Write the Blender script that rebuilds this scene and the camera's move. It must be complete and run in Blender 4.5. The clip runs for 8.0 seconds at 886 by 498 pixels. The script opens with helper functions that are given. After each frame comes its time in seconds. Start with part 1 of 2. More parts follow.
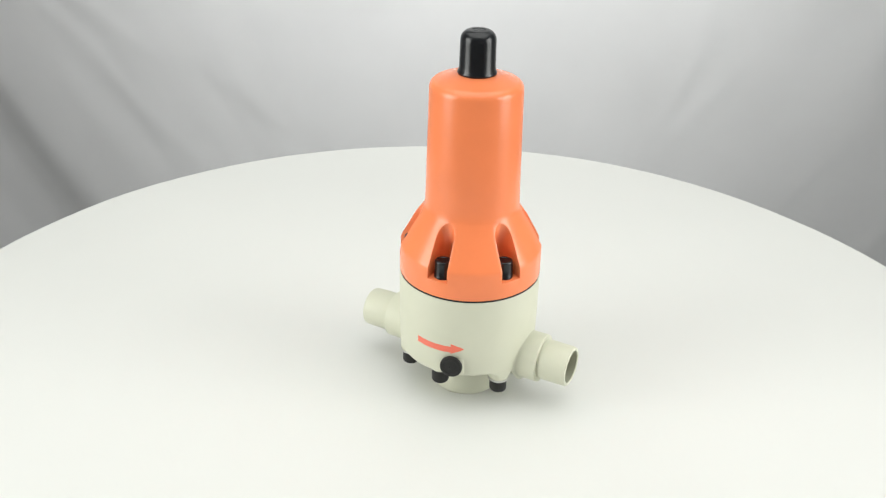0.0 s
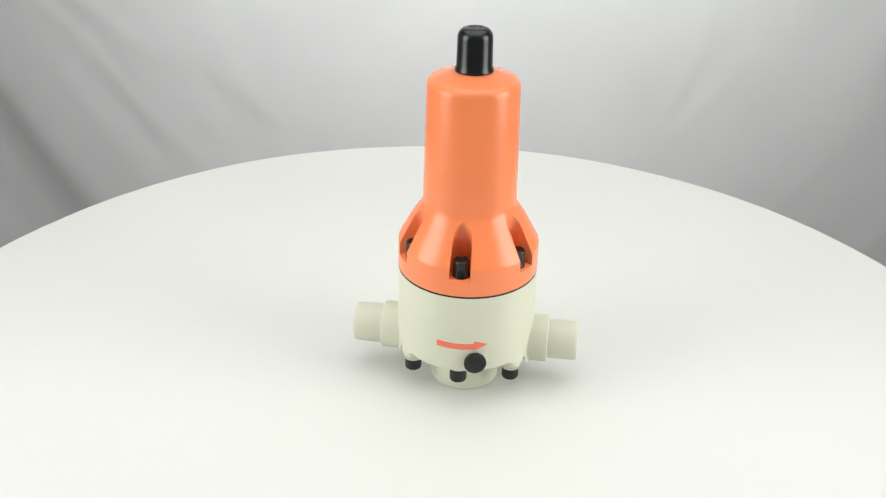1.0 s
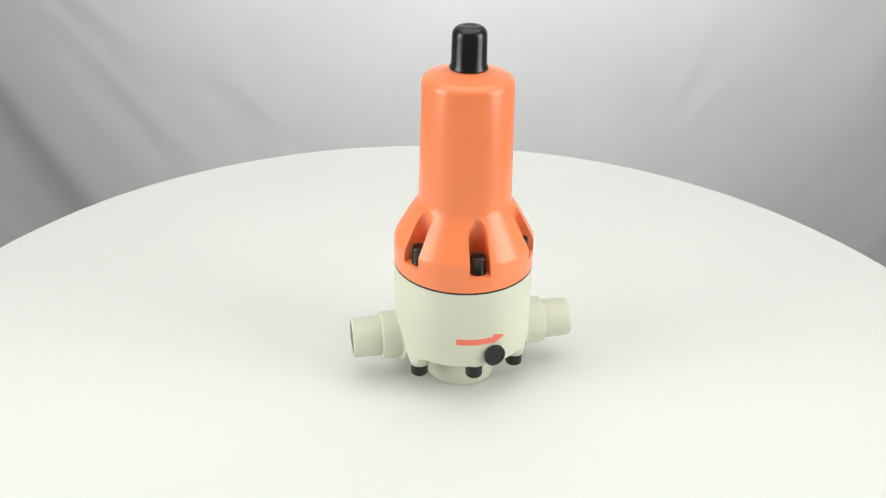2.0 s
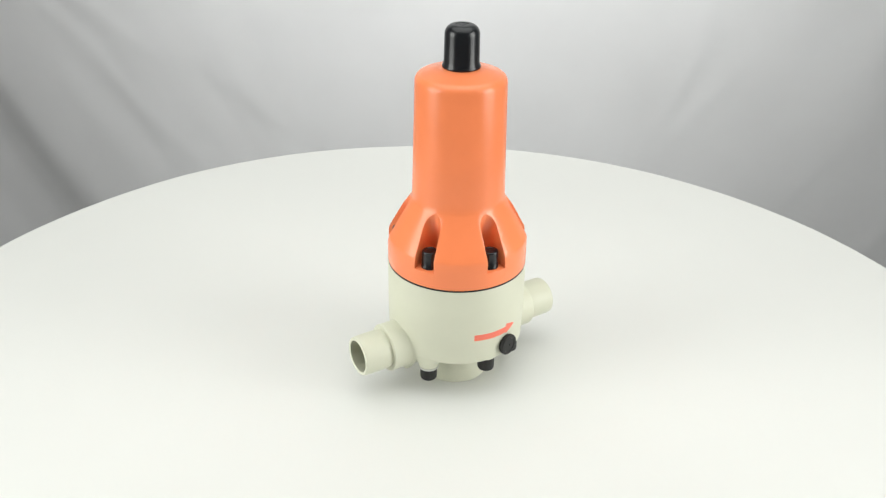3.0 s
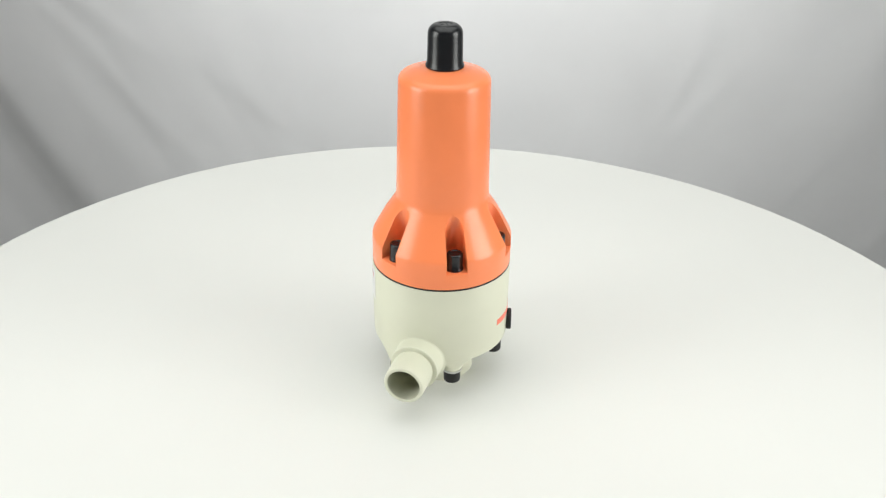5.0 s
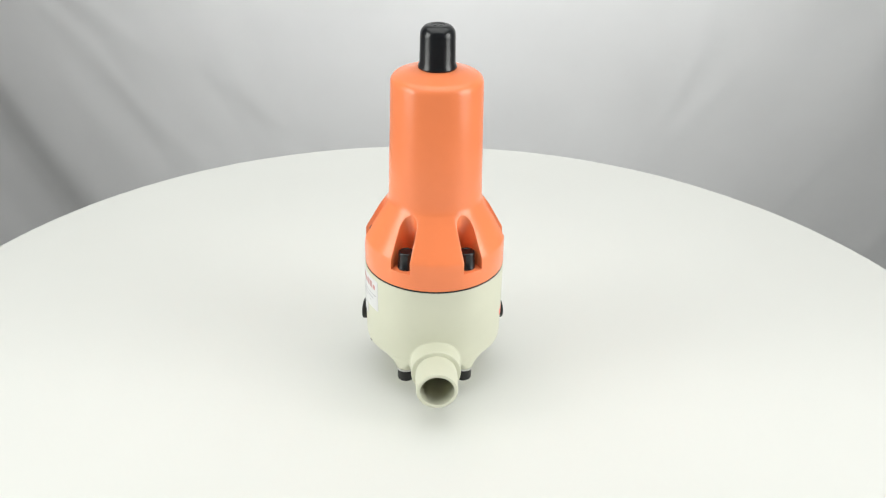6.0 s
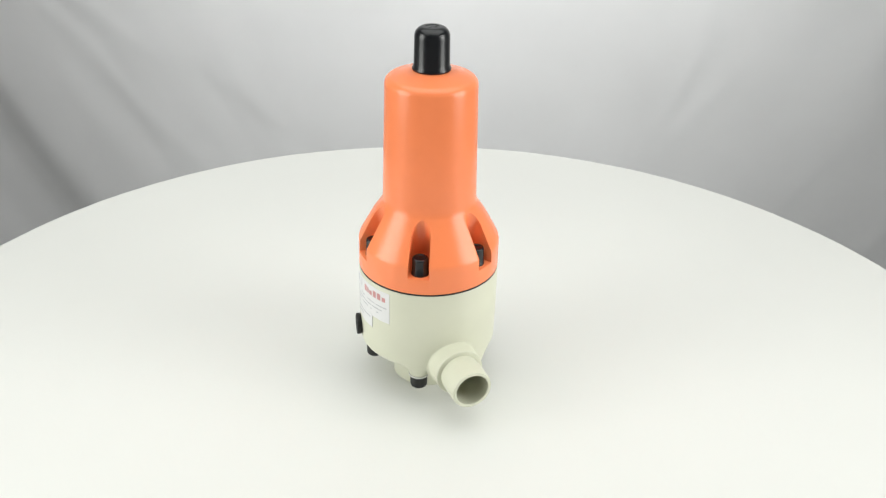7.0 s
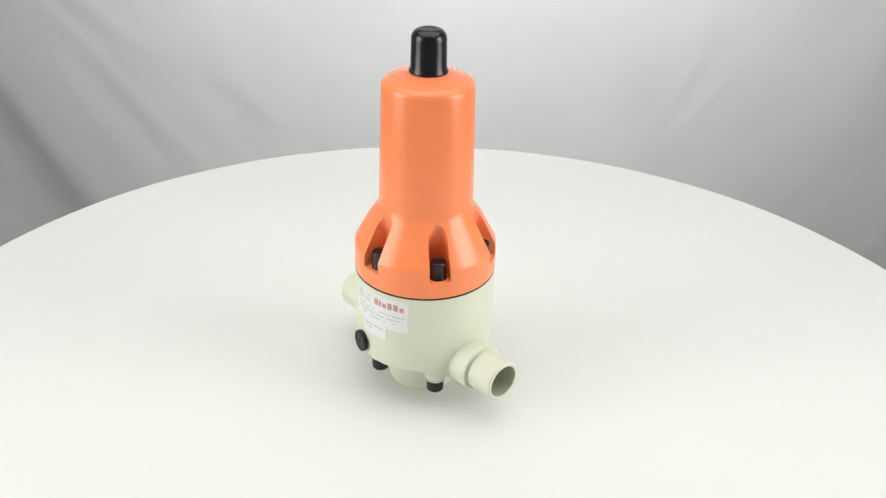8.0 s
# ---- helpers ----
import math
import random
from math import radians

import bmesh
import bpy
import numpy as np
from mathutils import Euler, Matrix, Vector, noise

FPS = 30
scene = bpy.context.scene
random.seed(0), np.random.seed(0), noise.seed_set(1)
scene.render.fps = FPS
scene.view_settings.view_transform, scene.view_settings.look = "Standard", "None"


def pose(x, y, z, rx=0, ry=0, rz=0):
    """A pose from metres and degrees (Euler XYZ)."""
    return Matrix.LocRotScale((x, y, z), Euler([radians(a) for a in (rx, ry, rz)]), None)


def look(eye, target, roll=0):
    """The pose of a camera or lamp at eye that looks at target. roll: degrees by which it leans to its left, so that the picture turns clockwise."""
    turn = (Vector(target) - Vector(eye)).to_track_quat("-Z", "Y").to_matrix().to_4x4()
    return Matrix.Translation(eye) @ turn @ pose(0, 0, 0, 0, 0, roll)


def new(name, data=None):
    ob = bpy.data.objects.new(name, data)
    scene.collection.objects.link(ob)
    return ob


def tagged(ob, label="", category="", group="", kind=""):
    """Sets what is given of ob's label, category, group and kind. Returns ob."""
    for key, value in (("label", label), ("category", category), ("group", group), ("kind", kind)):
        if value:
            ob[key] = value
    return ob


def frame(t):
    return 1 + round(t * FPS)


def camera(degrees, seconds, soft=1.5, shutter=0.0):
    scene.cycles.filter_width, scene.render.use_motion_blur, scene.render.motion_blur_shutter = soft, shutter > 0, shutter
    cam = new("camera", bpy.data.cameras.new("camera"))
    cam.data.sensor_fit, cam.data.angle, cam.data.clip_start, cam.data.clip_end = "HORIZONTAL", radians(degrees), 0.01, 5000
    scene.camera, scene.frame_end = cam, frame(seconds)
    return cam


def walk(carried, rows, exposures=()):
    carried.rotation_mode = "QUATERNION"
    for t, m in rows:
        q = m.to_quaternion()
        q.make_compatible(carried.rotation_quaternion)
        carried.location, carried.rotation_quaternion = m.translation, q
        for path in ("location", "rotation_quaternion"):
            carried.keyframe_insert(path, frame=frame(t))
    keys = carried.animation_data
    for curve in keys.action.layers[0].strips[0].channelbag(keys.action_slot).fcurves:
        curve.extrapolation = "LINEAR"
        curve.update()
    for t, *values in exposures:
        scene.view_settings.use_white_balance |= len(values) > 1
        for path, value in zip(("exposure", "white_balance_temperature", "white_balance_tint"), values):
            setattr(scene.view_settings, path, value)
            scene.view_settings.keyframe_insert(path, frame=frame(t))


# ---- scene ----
# ---- camera ----
cam = camera(51.10, 8.0, soft=1.25)
EYE = Vector((0.0, -0.6146, 0.4524))
PITCH, YAW = 0.5005, 0.0055
AIM = EYE + Vector((-math.sin(YAW) * math.cos(PITCH), math.cos(YAW) * math.cos(PITCH), -math.sin(PITCH)))
walk(cam, [(0.0, look(EYE, AIM, 1.571)), (8.0, look(EYE, AIM, 1.571))])

# ---- light: two side softboxes, one overhead and one over the backdrop of a product studio ----
world = bpy.data.worlds.new("studio")
world.use_nodes = True
world.node_tree.nodes["Background"].inputs[0].default_value = (0.9, 0.95, 1.0, 1)
world.node_tree.nodes["Background"].inputs[1].default_value = 0.05
scene.world = world


def softbox(name, eye, target, wide, tall, watts, tint, grid=180):
    data = bpy.data.lights.new(name, "AREA")
    data.shape, data.size, data.size_y, data.energy, data.color = "RECTANGLE", wide, tall, watts, tint
    data.spread = radians(grid)
    ob = new(name, data)
    ob.matrix_world = look(eye, target)
    return ob


softbox("softbox_left", (-1.00, -0.40, 0.36), (0, -0.10, 0.12), 0.60, 0.95, 4.0, (0.98, 1.0, 0.96), 112)
softbox("softbox_right", (1.04, -0.34, 0.36), (0, -0.10, 0.12), 0.60, 0.95, 4.3, (0.99, 1.0, 0.97), 112)
softbox("softbox_overhead", (0.0, -0.03, 1.35), (0, 0.0, 0.1), 2.0, 1.6, 16.2, (0.98, 1.0, 0.97), 165)
softbox("softbox_backdrop", (0.06, 0.45, 0.58), (0.06, 0.95, 0.14), 1.2, 0.2, 1.55, (0.98, 1.0, 0.97), 100)


# ---- materials ----
def material(name, colour, rough, metal=0.0, spread=0.04, scale=30.0, bump=0.02, grain=400.0, spec=0.5, mottle=None):
    """A painted, moulded or woven surface: colour varied at two scales, fine relief."""
    m = bpy.data.materials.new(name)
    m.use_nodes = True
    nt = m.node_tree
    bsdf = nt.nodes["Principled BSDF"]
    bsdf.inputs["Metallic"].default_value = metal
    bsdf.inputs["Specular IOR Level"].default_value = spec
    tex = nt.nodes.new("ShaderNodeTexCoord")
    big = nt.nodes.new("ShaderNodeTexNoise")
    big.inputs["Scale"].default_value = scale
    big.inputs["Detail"].default_value = 4
    fine = nt.nodes.new("ShaderNodeTexNoise")
    fine.inputs["Scale"].default_value = grain
    fine.inputs["Detail"].default_value = 3
    for n in (big, fine):
        nt.links.new(tex.outputs["Object"], n.inputs["Vector"])
    ramp = nt.nodes.new("ShaderNodeValToRGB")
    other = mottle or tuple(c * (1 - 2 * spread) for c in colour)
    ramp.color_ramp.elements[0].color = (*other, 1)
    ramp.color_ramp.elements[1].color = (*(min(1, c * (1 + spread)) for c in colour), 1)
    ramp.color_ramp.elements[0].position, ramp.color_ramp.elements[1].position = 0.3, 0.65
    nt.links.new(big.outputs["Fac"], ramp.inputs["Fac"])
    nt.links.new(ramp.outputs["Color"], bsdf.inputs["Base Color"])
    span = nt.nodes.new("ShaderNodeMapRange")
    span.inputs["To Min"].default_value, span.inputs["To Max"].default_value = rough * 0.88, min(1, rough * 1.12)
    nt.links.new(big.outputs["Fac"], span.inputs["Value"])
    nt.links.new(span.outputs["Result"], bsdf.inputs["Roughness"])
    rel = nt.nodes.new("ShaderNodeBump")
    rel.inputs["Strength"].default_value = bump
    rel.inputs["Distance"].default_value = 0.002
    nt.links.new(fine.outputs["Fac"], rel.inputs["Height"])
    nt.links.new(rel.outputs["Normal"], bsdf.inputs["Normal"])
    return m


ORANGE = material("orange_plastic", (0.95, 0.258, 0.100), 0.235, spread=0.02, scale=25, bump=0.02, grain=500, spec=0.5)
BEIGE = material("beige_grey_plastic", (0.632, 0.637, 0.508), 0.43, spread=0.015, scale=25, bump=0.03, grain=900)
BLACK = material("black_soft_plastic", (0.008, 0.009, 0.011), 0.24, spread=0.1, scale=60, bump=0.004, grain=700)
RUBBER = material("black_rubber", (0.011, 0.011, 0.0105), 0.5, spread=0.1, scale=60, bump=0.05, grain=700, spec=0.38)
STEEL = material("zinc_steel", (0.62, 0.62, 0.6), 0.3, metal=1.0, spread=0.05, scale=80, bump=0.02)
STICKER = material("white_sticker", (0.70, 0.70, 0.70), 0.3, spread=0.01, scale=40, bump=0.01)
RED = material("red_print", (0.55, 0.26, 0.26), 0.4, spread=0.05, scale=200, bump=0.01)
GREY = material("grey_print", (0.47, 0.47, 0.49), 0.4, spread=0.15, scale=500, bump=0.01)
PALE = material("pale_grey_print", (0.60, 0.60, 0.63), 0.4, spread=0.15, scale=500, bump=0.01)
CORAL = material("coral_print", (0.88, 0.19, 0.12), 0.42, spread=0.03, scale=120, bump=0.02)
BOARD = material("white_board", (0.750, 0.753, 0.724), 0.55, spread=0.008, scale=3, bump=0.02, grain=250)
CLOTH = material("grey_backdrop_cloth", (0.770, 0.769, 0.783), 0.9, spread=0.02, scale=5, bump=0.15, grain=900, spec=0.2)
PLASTER = material("plaster", (0.82, 0.82, 0.81), 0.9, spread=0.03, scale=2, bump=0.1, grain=120, spec=0.2)
CONCRETE = material("concrete", (0.50, 0.50, 0.49), 0.8, spread=0.08, scale=3, bump=0.15, grain=60)
METAL = material("dark_metal", (0.12, 0.12, 0.13), 0.45, metal=0.6, spread=0.05, scale=10)


# ---- mesh helpers ----
def part(name, bm, mat, parent=None, label="", crease=35):
    """Links a bmesh as one mesh object."""
    bmesh.ops.recalc_face_normals(bm, faces=bm.faces)
    me = bpy.data.meshes.new(name)
    bm.to_mesh(me)
    bm.free()
    me.materials.append(mat)
    for p in me.polygons:
        p.use_smooth = True
    me.set_sharp_from_angle(angle=radians(crease))
    ob = new(name, me)
    if parent is not None:
        ob.parent = parent
    if label:
        ob["label"] = label
    return ob


def lathe(profile, seg=96, bm=None, m=None):
    """A solid turned about z from (radius, height) pairs; radius 0 closes it."""
    bm = bm or bmesh.new()
    m = m or Matrix()
    rings = []
    for r, z in profile:
        if r <= 0:
            rings.append([bm.verts.new(m @ Vector((0, 0, z)))])
        else:
            rings.append([bm.verts.new(m @ Vector((r * math.cos(2 * math.pi * i / seg), r * math.sin(2 * math.pi * i / seg), z))) for i in range(seg)])
    for a, b in zip(rings, rings[1:]):
        for i in range(seg):
            j = (i + 1) % seg
            if len(a) == 1 and len(b) > 1:
                bm.faces.new((a[0], b[i], b[j]))
            elif len(b) == 1 and len(a) > 1:
                bm.faces.new((a[i], a[j], b[0]))
            elif len(a) > 1:
                bm.faces.new((a[i], a[j], b[j], b[i]))
    return bm


def arc(cr, cz, r, a0, a1, n=6):
    """Points of a round corner in a turned profile."""
    return [(cr + r * math.cos(radians(a0 + (a1 - a0) * k / n)), cz + r * math.sin(radians(a0 + (a1 - a0) * k / n))) for k in range(n + 1)]


def curved_patch(bm, R, outline, depth):
    """A thin shell on a cylinder of radius R; outline in (degrees, height), given as columns (degrees, low, high)."""
    inner, outer = [], []
    for a, lo, hi in outline:
        c, s = math.cos(radians(a)), math.sin(radians(a))
        inner.append([bm.verts.new((R * c, R * s, z)) for z in (lo, hi)])
        outer.append([bm.verts.new(((R + depth) * c, (R + depth) * s, z)) for z in (lo, hi)])
    for k in range(len(outline) - 1):
        i0, i1, o0, o1 = inner[k], inner[k + 1], outer[k], outer[k + 1]
        for q in ((o0[0], o1[0], o1[1], o0[1]), (i0[0], i0[1], i1[1], i1[0]), (i0[0], i1[0], o1[0], o0[0]), (i0[1], o0[1], o1[1], i1[1])):
            bm.faces.new(q)
    for i, o in ((inner[0], outer[0]), (inner[-1], outer[-1])):
        bm.faces.new((i[0], o[0], o[1], i[1]))
    return bm


def band(bm, R, a0, a1, lo, hi, depth, n=None, tilt=0.0):
    """A strip on a cylinder, rising by tilt metres a degree."""
    n = n or max(1, int(abs(a1 - a0) / 3))
    cols = [(a0 + (a1 - a0) * k / n, lo + tilt * (a1 - a0) * k / n, hi + tilt * (a1 - a0) * k / n) for k in range(n + 1)]
    return curved_patch(bm, R, cols, depth)


def box(bm, size, centre, bevel=0.0):
    made = bmesh.ops.create_cube(bm, size=1, matrix=Matrix.Translation(centre) @ Matrix.Diagonal((*size, 1)))
    if bevel:
        edges = {e for v in made["verts"] for e in v.link_edges}
        bmesh.ops.bevel(bm, geom=list(edges), offset=bevel, segments=3, affect="EDGES", profile=0.5)
    return bm


def carve(ob, cutters, edge=0.0):
    """Cuts the cutters out of ob and keeps the result as its mesh."""
    for c in cutters:
        mod = ob.modifiers.new("cut", "BOOLEAN")
        mod.operation, mod.solver, mod.object = "DIFFERENCE", "EXACT", c
    if edge:
        bev = ob.modifiers.new("edge", "BEVEL")
        bev.width, bev.segments, bev.limit_method, bev.angle_limit = edge, 2, "ANGLE", radians(38)
    graph = bpy.context.evaluated_depsgraph_get()
    graph.update()
    done = bpy.data.meshes.new_from_object(ob.evaluated_get(graph))
    ob.modifiers.clear()
    ob.data = done
    for p in done.polygons:
        p.use_smooth = True
    done.set_sharp_from_angle(angle=radians(38))
    for c in cutters:
        bpy.data.objects.remove(c)


# ---- setting: closed studio room ----
FLOOR = -0.80


def slab(name, size, centre, mat, label, category):
    return tagged(part(name, box(bmesh.new(), size, centre), mat), label, category, kind="structure")


slab("floor", (5.2, 5.2, 0.1), (0, -0.6, FLOOR - 0.05), CONCRETE, "pale grey concrete studio floor", "floor")
slab("ceiling", (5.2, 5.2, 0.1), (0, -0.6, 1.95), PLASTER, "plain white studio ceiling", "ceiling")
slab("wall_north", (5.2, 0.1, 2.7), (0, 1.95, 0.55), PLASTER, "plain white wall behind the backdrop", "wall")
slab("wall_south", (5.2, 0.1, 2.7), (0, -3.15, 0.55), PLASTER, "plain white studio wall", "wall")
slab("wall_west", (0.1, 5.0, 2.7), (-2.55, -0.6, 0.55), PLASTER, "plain white studio wall", "wall")
slab("wall_east", (0.1, 5.0, 2.7), (2.55, -0.6, 0.55), PLASTER, "plain white studio wall", "wall")

# folds of the backdrop: ends of the crease (x, z, x, z), half-width, height of the ridge, set-back beyond it
LEFT_FOLDS = [
    (-0.817, -0.139, -0.691, -0.362, 0.038, 0.0000, 0.0300),
    (-0.842, -0.153, -0.727, -0.371, 0.060, 0.0030, 0.0000),
    (-0.682, 0.026, -0.537, -0.156, 0.020, 0.0022, 0.0010),
    (-0.636, 0.048, -0.574, 0.003, 0.018, 0.0012, 0.0008),
    (-0.732, 0.032, -0.711, 0.005, 0.012, 0.0004, 0.0003),
    (-0.408, -0.083, -0.313, -0.151, 0.014, 0.0005, 0.0022),
    (-0.417, -0.185, -0.340, -0.207, 0.016, 0.0000, 0.0012),
    (-0.782, -0.007, -0.740, -0.097, 0.030, 0.0012, 0.0000),
]
RIGHT_FOLDS = [
    (0.397, -0.085, 0.415, -0.045, 0.012, 0.0006, 0.0022),
    (0.415, -0.045, 0.440, 0.063, 0.018, 0.0006, 0.0026),
    (0.409, -0.173, 0.454, -0.108, 0.011, 0.0005, 0.0020),
    (0.629, -0.250, 0.725, -0.131, 0.034, 0.0009, 0.0012),
    (0.771, -0.413, 0.832, -0.313, 0.022, 0.0022, 0.0012),
    (0.582, -0.333, 0.629, -0.250, 0.030, 0.0009, 0.0006),
    (0.590, 0.033, 0.625, 0.091, 0.030, 0.0006, 0.0012),
    (0.759, -0.167, 0.761, -0.082, 0.030, 0.0000, 0.0050),
]


def backdrop():
    nx, nz = 400, 270
    x0, x1, z0, z1 = -1.5, 1.5, FLOOR + 0.004, 1.25
    bm = bmesh.new()
    grid = []
    for j in range(nz + 1):
        z = z0 + (z1 - z0) * j / nz
        row = []
        for i in range(nx + 1):
            x = x0 + (x1 - x0) * i / nx
            y = 0.006 * math.sin(5.3 * x + 0.8 * z) + 0.006 * noise.noise((x * 3.1, z * 1.7, 0.3)) + 0.0012 * noise.noise((x * 9, z * 6, 2.0))
            lean = 0.55 if x < 0 else -0.65
            edge = min(1.0, abs(x) / 0.3)
            y += (0.0016 if x < 0 else 0.0008) * edge * noise.noise(((x + lean * z) * 16, (z - lean * x) * 2.2, 5.0)) + 0.0004 * edge * noise.noise(((x + lean * z) * 45, (z - lean * x) * 6, 8.0))
            for ax, az, bx, bz, w, ridge, step in LEFT_FOLDS if x < 0 else RIGHT_FOLDS:
                ux, uz = bx - ax, bz - az
                ln = math.hypot(ux, uz)
                s = ((x - ax) * ux + (z - az) * uz) / ln
                dd = ((x - ax) * uz - (z - az) * ux) / ln
                over = max(0.0, -s, s - ln)
                fade = math.exp(-(over / (0.06 + w)) ** 2)
                y -= ridge * fade * math.exp(-(dd / w) ** 2)
                y += step * fade * (0.5 + 0.5 * math.tanh(dd / w)) * math.exp(-(max(0.0, dd) / (0.16 + 10 * step)) ** 2)
            row.append(bm.verts.new((x, 0.95 + y, z)))
        grid.append(row)
    for a, b in zip(grid, grid[1:]):
        for i in range(nx):
            bm.faces.new((a[i], a[i + 1], b[i + 1], b[i]))
    ob = part("backdrop", bm, CLOTH, crease=180)
    thick = ob.modifiers.new("thickness", "SOLIDIFY")
    thick.thickness = 0.001
    return tagged(ob, "light grey creased fabric photo backdrop hanging behind the turntable", "backdrop", kind="structure")


backdrop()


# ---- turntable ----
DISC_R = 0.4842


def turntable():
    top = new("turntable")
    tagged(top, "large round white board turning slowly on a pedestal", "turntable")
    bm = bmesh.new()
    seg = 360
    rings = []
    for ins, z in ((1.0, -0.0001), (0.0012, 0.0), (0.0, -0.0010), (0.0, -0.0085), (0.001, -0.0095), (1.0, -0.0095)):
        ring = []
        for i in range(seg):
            a = 2 * math.pi * i / seg
            c, s = math.cos(a), math.sin(a)
            wob = 0.0012 * noise.noise((c * 4, s * 4, 1.0)) + 0.0005 * noise.noise((c * 25, s * 25, 4.0))
            r = 0.03 if ins == 1.0 else DISC_R + wob - ins
            ring.append(bm.verts.new((0.0023 + r * c, 0.0013 + r * s, max(z, -0.0095) if ins != 1.0 else (0.0 if z > -0.005 else z))))
        rings.append(ring)
    for a, b in zip(rings, rings[1:]):
        for i in range(seg):
            j = (i + 1) % seg
            bm.faces.new((a[i], b[i], b[j], a[j]))
    bm.faces.new(rings[0])
    bm.faces.new(rings[-1])
    part("board", bm, BOARD, top, "white round board with a slightly rough cut edge")
    part("spindle", lathe([(0, -0.0095), (0.06, -0.0095), (0.06, -0.03), (0, -0.03)], 48), METAL, top, "dark metal spindle")
    return top


def pedestal():
    base = new("pedestal")
    tagged(base, "dark metal pedestal carrying the turntable", "pedestal")
    part("column", lathe([(0, -0.0305), (0.09, -0.0305), (0.09, -0.06), (0.05, -0.07), (0.05, FLOOR + 0.03), (0, FLOOR + 0.03)], 48), METAL, base)
    part("base_plate", lathe([(0, FLOOR + 0.0295), (0.25, FLOOR + 0.0295), (0.26, FLOOR + 0.02), (0.26, FLOOR), (0, FLOOR)], 64), METAL, base)
    return base


table = turntable()
pedestal()

# ---- the valve; its own x axis points to the screw above the arrow ----
SCREW_R, SEAM = 0.0445, 0.1009
PLUGS = ((14.2, 0.0457), (167.8, 0.0474))  # bearing, height


def spin(a):
    return Matrix.Rotation(radians(a), 4, "Z")


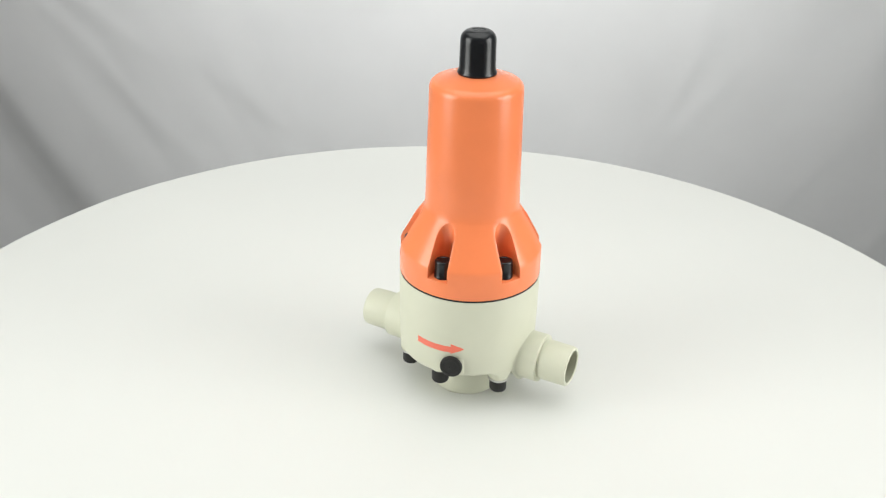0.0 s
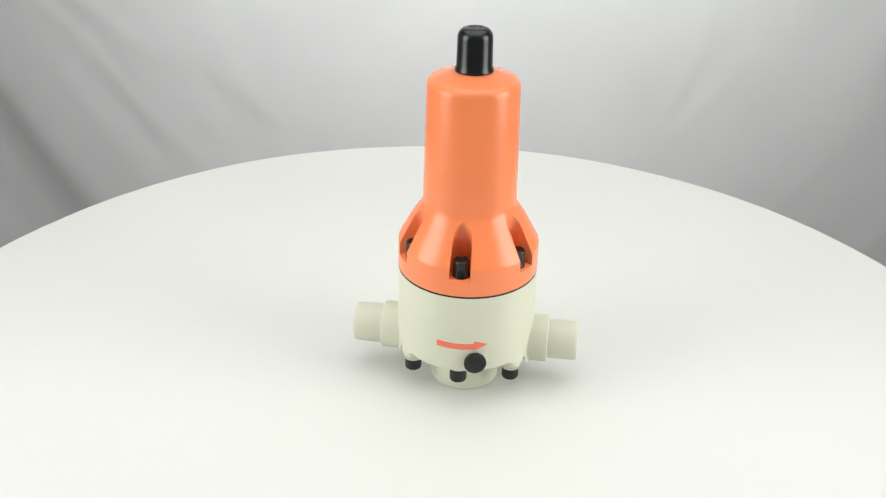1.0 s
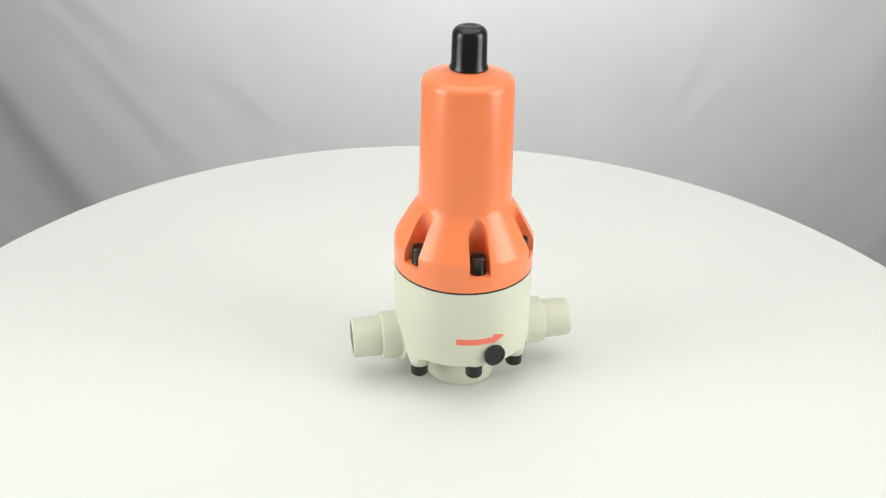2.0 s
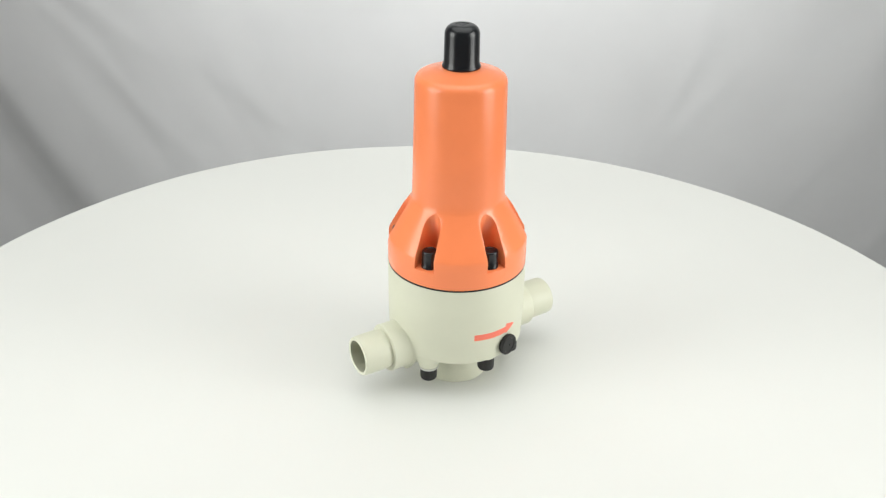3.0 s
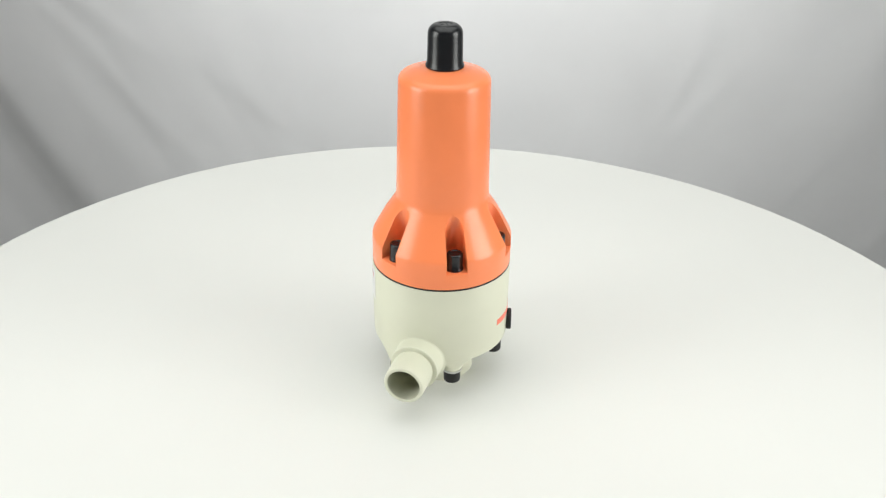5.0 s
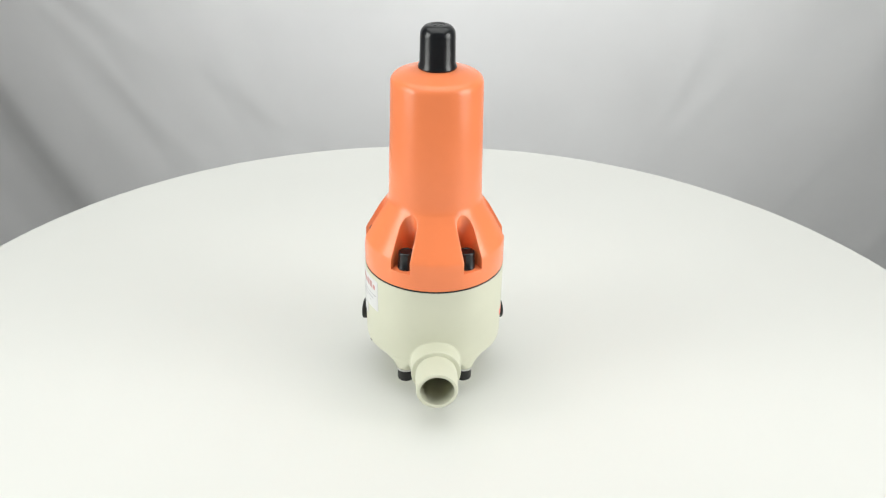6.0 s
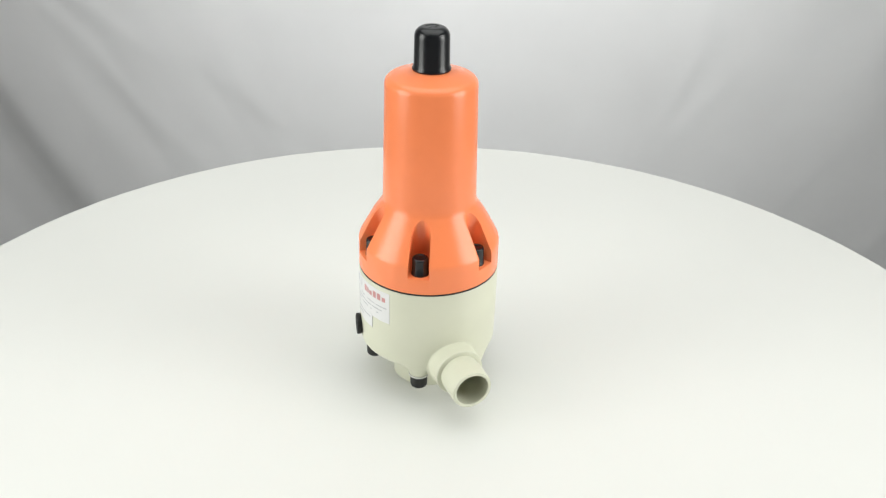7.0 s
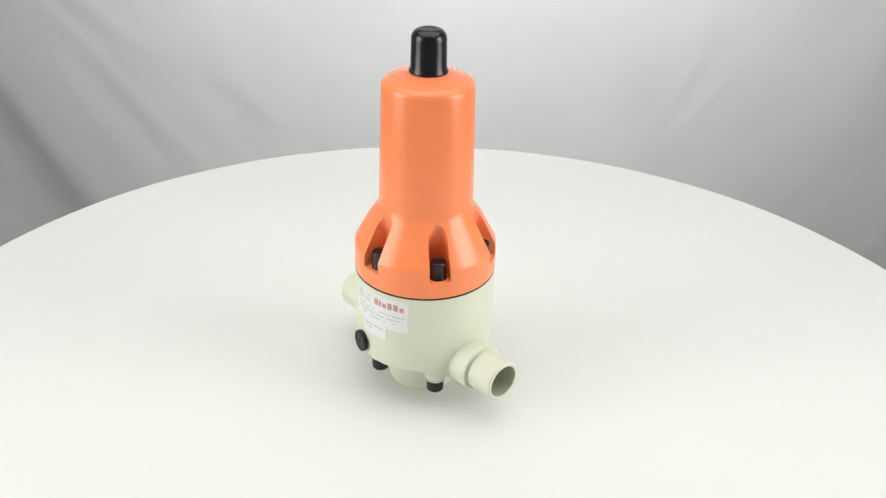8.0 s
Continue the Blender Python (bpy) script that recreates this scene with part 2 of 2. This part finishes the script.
def valve():
    top = new("pressure_valve")
    tagged(top, "plastic pressure valve with orange bonnet, standing on white turntable", "valve")

    # body with screw bosses, plug pads and foot
    prof = [(0, SEAM - 0.0004), (0.0531, SEAM - 0.0004)] + arc(0.0531, SEAM - 0.0008, 0.0004, 90, 0, 2)
    prof += [(0.0534, 0.060)] + arc(0.0530 - 0.003, 0.0355 + 0.003, 0.003, 0, -90, 6) + [(0.0, 0.0355)]
    bm = lathe(prof, 128)
    body = part("body", bm, BEIGE, top, "beige-grey moulded plastic valve body")
    for k in range(6):
        m = spin(60 * k) @ Matrix.Translation((SCREW_R, 0, 0))
        low = 0.0352 if k in (0, 3) else 0.0268
        flare = [] if k in (0, 3) else [(0.0150, 0.0366), (0.0124, 0.0352), (0.0105, 0.0335), (0.0090, 0.0312), (0.0082, 0.0290)]
        boss = lathe([(0, 0.040), (0.0105 if k in (0, 3) else 0.0150, 0.040)] + flare + arc(0.0071, low + 0.0006, 0.0006, 0, -90, 3) + [(0, low)], 40, None, m)
        for v in boss.verts:
            away = math.hypot(v.co.x, v.co.y)
            if away > 0.0526:
                v.co.x, v.co.y = v.co.x * 0.0526 / away, v.co.y * 0.0526 / away
        part("screw_boss", boss, BEIGE, body)
    for (a, z), side in zip(PLUGS, (1, -1)):
        pad = box(bmesh.new(), (0.012, 0.0150, 0.0170), (0.0478, side * 0.0026, z - 0.0010), 0.0036)
        pad.transform(spin(a))
        part("plug_pad", pad, BEIGE, body)

    bm = bmesh.new()
    seg, rings = 72, []
    for inset, z in ((0.0008, 0.0), (0.0, 0.0008), (0.0, 0.037)):
        ring = []
        for i in range(seg):
            a = 2 * math.pi * i / seg
            r = 0.0270 + 0.0002 * math.cos(8 * a) - inset
            ring.append(bm.verts.new((r * math.cos(a), r * math.sin(a), z)))
        rings.append(ring)
    for a, b in zip(rings, rings[1:]):
        for i in range(seg):
            bm.faces.new((a[i], a[(i + 1) % seg], b[(i + 1) % seg], b[i]))
    bm.faces.new(rings[0])
    bm.faces.new(rings[-1])
    part("foot", bm, BEIGE, top, "round beige-grey foot", crease=30)

    # side pipes: collar and hollow spigot
    for a in (90, -90):
        m = spin(a) @ Matrix.Translation((0, 0, 0.0387)) @ Matrix.Rotation(radians(90), 4, "Y")
        collar = lathe([(0, 0.0040), (0.0186, 0.0040), (0.0187, 0.056)] + arc(0.0179, 0.0650, 0.0008, 0, 90, 4) + [(0.0150, 0.0658), (0.0150, 0.0045), (0, 0.0045)], 72, None, m)
        # moulded fillet between collar and body
        turn_in, rc, f, rings = spin(a), 0.0184, 0.0024, []
        for i in range(72):
            c, q = math.cos(2 * math.pi * i / 72), math.sin(2 * math.pi * i / 72)
            p0 = Vector((math.sqrt(0.0530 ** 2 - ((rc + f) * c) ** 2) - 0.0002, (rc + f) * c, (rc + f) * q))
            p1 = Vector((math.sqrt(0.0530 ** 2 - (rc * c) ** 2), rc * c, rc * q))
            p2 = p1 + Vector((f, 0, 0))
            row = []
            for k in range(7):
                u = k / 6
                p = p0 * (1 - u) ** 2 + p1 * 2 * u * (1 - u) + p2 * u * u
                row.append(collar.verts.new(turn_in @ Vector((p.x, p.y, max(0.0387 + p.z, 0.0195)))))
            rings.append(row)
        for i in range(72):
            g, h = rings[i], rings[(i + 1) % 72]
            for k in range(6):
                collar.faces.new((g[k], h[k], h[k + 1], g[k + 1]))
        part("collar", collar, BEIGE, top, crease=30)
        tube = [(0, 0.006), (0.0126, 0.006), (0.0126, 0.0880)] + arc(0.0131, 0.0882, 0.0006, 180, 90, 3) + [(0.0143, 0.0888), (0.0149, 0.0885), (0.0153, 0.0876), (0.0155, 0.0860), (0.0156, 0.0800), (0.0157, 0.0720), (0.0156, 0.0685), (0.0152, 0.0662), (0.0152, 0.0600), (0.0145, 0.0590), (0.0145, 0.005), (0, 0.005)]
        part("spigot", lathe(tube, 72, None, m), BEIGE, top, "hollow beige-grey pipe end", crease=30)

    # gasket line
    part("gasket", lathe([(0, SEAM - 0.0005), (0.0533, SEAM - 0.0003), (0.0533, SEAM + 0.0008), (0, SEAM + 0.0009)], 128), RUBBER, top, "thin black gasket")

    # bonnet with six screw slots
    prof = [(0, SEAM + 0.0008), (0.0528, SEAM + 0.0008)] + arc(0.0529, SEAM + 0.0014, 0.0005, -60, 0, 2)
    prof += [(0.0533, 0.1187)] + arc(0.0453, 0.1214, 0.008, 8, 33, 6)
    prof += [(0.0430, 0.1425), (0.0358, 0.1530)] + [(0.0351, 0.1548), (0.0348, 0.158)]
    prof += [(0.0345, 0.17), (0.0330, 0.2428)] + [(0.0260 + 0.0070 * math.cos(radians(9 * k)), 0.2434 + 0.0062 * math.sin(radians(9 * k))) for k in range(1, 10)] + [(0.0245, 0.2503), (0.0195, 0.2519), (0.0146, 0.2533), (0, 0.2535)]
    bonnet = part("bonnet", lathe(prof, 128), ORANGE, top, "orange moulded plastic bonnet with six screw slots")
    cutters = []
    for k in range(6):
        bm = bmesh.new()
        w, n = 0.0075, 16
        pts = [(SCREW_R - 0.0011 + w * math.cos(radians(90 + 180 * i / n)), w * math.sin(radians(90 + 180 * i / n))) for i in range(n + 1)]
        pts += [(0.070, -w * 1.03), (0.070, w * 1.03)]
        lo = [bm.verts.new((x - (0.0085 if x < 0.06 else 0), y * (1.10 if x < 0.06 else 1.0), 0.1145)) for x, y in pts]
        hi = [bm.verts.new((x + (0.0045 if x < 0.06 else 0), y * 0.74, 0.175)) for x, y in pts]
        bm.faces.new(lo)
        bm.faces.new(hi)
        for i in range(len(pts)):
            j = (i + 1) % len(pts)
            bm.faces.new((lo[i], lo[j], hi[j], hi[i]))
        bm.transform(spin(60 * k))
        cutters.append(part("cutter", bm, ORANGE))
    carve(bonnet, cutters, 0.0009)

    # screws: capped heads in the slots, capped nuts below with a steel washer
    for k in range(6):
        m = spin(60 * k) @ Matrix.Translation((SCREW_R, 0, 0))
        head = lathe([(0, 0.1145), (0.0065, 0.1145), (0.0065, 0.1156), (0.0062, 0.1163), (0.0059, 0.1260)] + arc(0.0046, 0.1266, 0.0013, 0, 90, 5) + [(0.0040, 0.1279), (0.0036, 0.1275), (0, 0.1276)], 40, None, m @ Matrix.Translation((-0.0006, 0, 0)))
        part("screw_cap", head, BLACK, top, "small black screw cap")
        up = {0: 0.0070, 3: 0.0084}.get(k, -0.0018)
        nut = lathe([(0, 0.0276 + up), (0.0066, 0.0276 + up), (0.0065, 0.0190 + up)] + arc(0.0047, 0.0182 + up, 0.0018, 0, -90, 5) + [(0, 0.0164 + up)], 40, None, m)
        part("nut_cap", nut, RUBBER, top, "small black nut cap")
        if up < 0:
            washer = lathe([(0, 0.0268), (0.0079, 0.0268), (0.0079, 0.0254), (0, 0.0254)], 40, None, m)
            part("washer", washer, STEEL, top, "zinc-plated steel washer")

    # plugs beside the arrow and opposite
    for a, z in PLUGS:
        m = spin(a) @ Matrix.Translation((-0.0003, 0, z)) @ Matrix.Rotation(radians(90), 4, "Y")
        disc = [(0, 0.0535), (0.0078, 0.0535), (0.0084, 0.0546)] + arc(0.0076, 0.0565, 0.0008, 0, 90, 4) + [(0.0061, 0.0573), (0.0057, 0.0569), (0.0030, 0.0569), (0.0014, 0.0570), (0.0009, 0.0563), (0, 0.0563)]
        part("plug", lathe(disc, 56, None, m), RUBBER, top, "round black gauge port plug")

    # spindle cap
    prof = [(0, 0.2530), (0.0132, 0.2532), (0.0136, 0.2537), (0.0137, 0.2546), (0.0133, 0.2555), (0.0129, 0.2562), (0.0126, 0.2582), (0.0123, 0.2762)]
    prof += [(0.0062 + 0.0061 * math.cos(radians(7.5 * k)), 0.2766 + 0.0068 * math.sin(radians(7.5 * k))) for k in range(12)] + [(0.0050, 0.2834), (0.0046, 0.2830), (0, 0.2831)]
    cap = part("spindle_cap", lathe(prof, 72), BLACK, top, "tall glossy black cap over the adjusting spindle")
    bm = bmesh.new()
    for a in (90, 210, 330):
        b = bmesh.new()
        box(b, (0.0026, 0.0008, 0.0003), (0.0022, 0, 0.2831), 0.0001)
        b.transform(spin(a))
        tmp = bpy.data.meshes.new("mark")
        b.to_mesh(tmp)
        b.free()
        bm.from_mesh(tmp)
        bpy.data.meshes.remove(tmp)
    part("cap_mark", bm, BLACK, cap)

    # flow arrow printed on the body
    cols = [(-17.5 + 30.5 * k / 10, 0.0572 + 0.00002 * k - 0.0008 * math.sin(math.pi * k / 14), 0.0622 + 0.00002 * k - 0.0008 * math.sin(math.pi * k / 14)) for k in range(11)]
    bm = curved_patch(bmesh.new(), 0.0532, cols, 0.0004)
    curved_patch(bm, 0.0532, [(13.0, 0.0556, 0.0640), (16.5, 0.0572, 0.0632), (20, 0.0587, 0.0622), (23.4, 0.0604, 0.0609)], 0.0004)
    part("flow_arrow", bm, CORAL, top, "coral-red flow direction arrow")

    # type label: white sticker with a smaller one below, print as bars
    R = 0.0534
    label = part("type_label", band(bmesh.new(), R, -144.2, -201, 0.0708, 0.0970, 0.0003), STICKER, top, "white glossy type label with red and grey print")
    part("lower_label", band(bmesh.new(), R, -163.6, -190, 0.0603, 0.0715, 0.00042), STICKER, top, "small white label below the type label")
    P = R + 0.00028
    bm = bmesh.new()
    for a, wide, hi in ((-175.2, 3.9, 0.0937), (-170.4, 2.0, 0.0932), (-167.2, 3.6, 0.0920), (-162.2, 3.8, 0.0937), (-157.0, 3.8, 0.0937), (-151.8, 3.6, 0.0920)):
        band(bm, P, a, a + wide, 0.0884, hi, 0.0001, 2)
    part("brand_print", bm, RED, label, "red brand bars")
    bm = bmesh.new()
    band(bm, P, -186, -184.6, 0.0865, 0.0945, 0.0001, 1, 0.0008)
    band(bm, P, -182.6, -181.2, 0.0865, 0.0945, 0.0001, 1, 0.0008)
    band(bm, P, -198, -190, 0.0868, 0.0940, 0.0001, 3)
    part("logo_print", bm, PALE, label, "grey logo bars")
    for name, z, spans in (("print_line", 0.0832, ((-196, -188), (-184, -180), (-178.5, -176), (-171, -160), (-158.5, -147))),
                           ("print_line", 0.0798, ((-196, -176), (-175, -165), (-163, -152))),
                           ("print_line", 0.0766, ((-192, -185), (-180, -170), (-166, -164.6), (-158, -156)))):
        bm = bmesh.new()
        for a0, a1 in spans:
            band(bm, P, a0, a1, z - 0.0004, z + 0.0004, 0.0001)
        part(name, bm, GREY, label, "grey print bar")
    for z, spans in ((0.0688, ((-188, -178), (-177, -166))), (0.0655, ((-188, -179),))):
        bm = bmesh.new()
        for a0, a1 in spans:
            band(bm, R + 0.00040, a0, a1, z - 0.0005, z + 0.0005, 0.0001)
        part("print_line", bm, GREY, label, "grey print bar")
    return top


thing = valve()


# ---- what moves: the board turns and carries the valve round ----
AX, AY = 0.0179, 0.0005
START = -117.19
SPEED = 20.12  # degrees a second
LEAN = Matrix.Rotation(-0.0086, 4, "X") @ Matrix.Rotation(-0.0045, 4, "Y")


def turned(t):
    return SPEED * t


def motions():
    times = [0.5 * k for k in range(17)]
    walk(table, [(t, pose(0, 0, 0, 0, 0, turned(t))) for t in times])
    rows = [(t, spin(turned(t)) @ Matrix.Translation((AX, AY, 0.0001)) @ LEAN @ spin(START)) for t in times]
    walk(thing, rows)


motions()
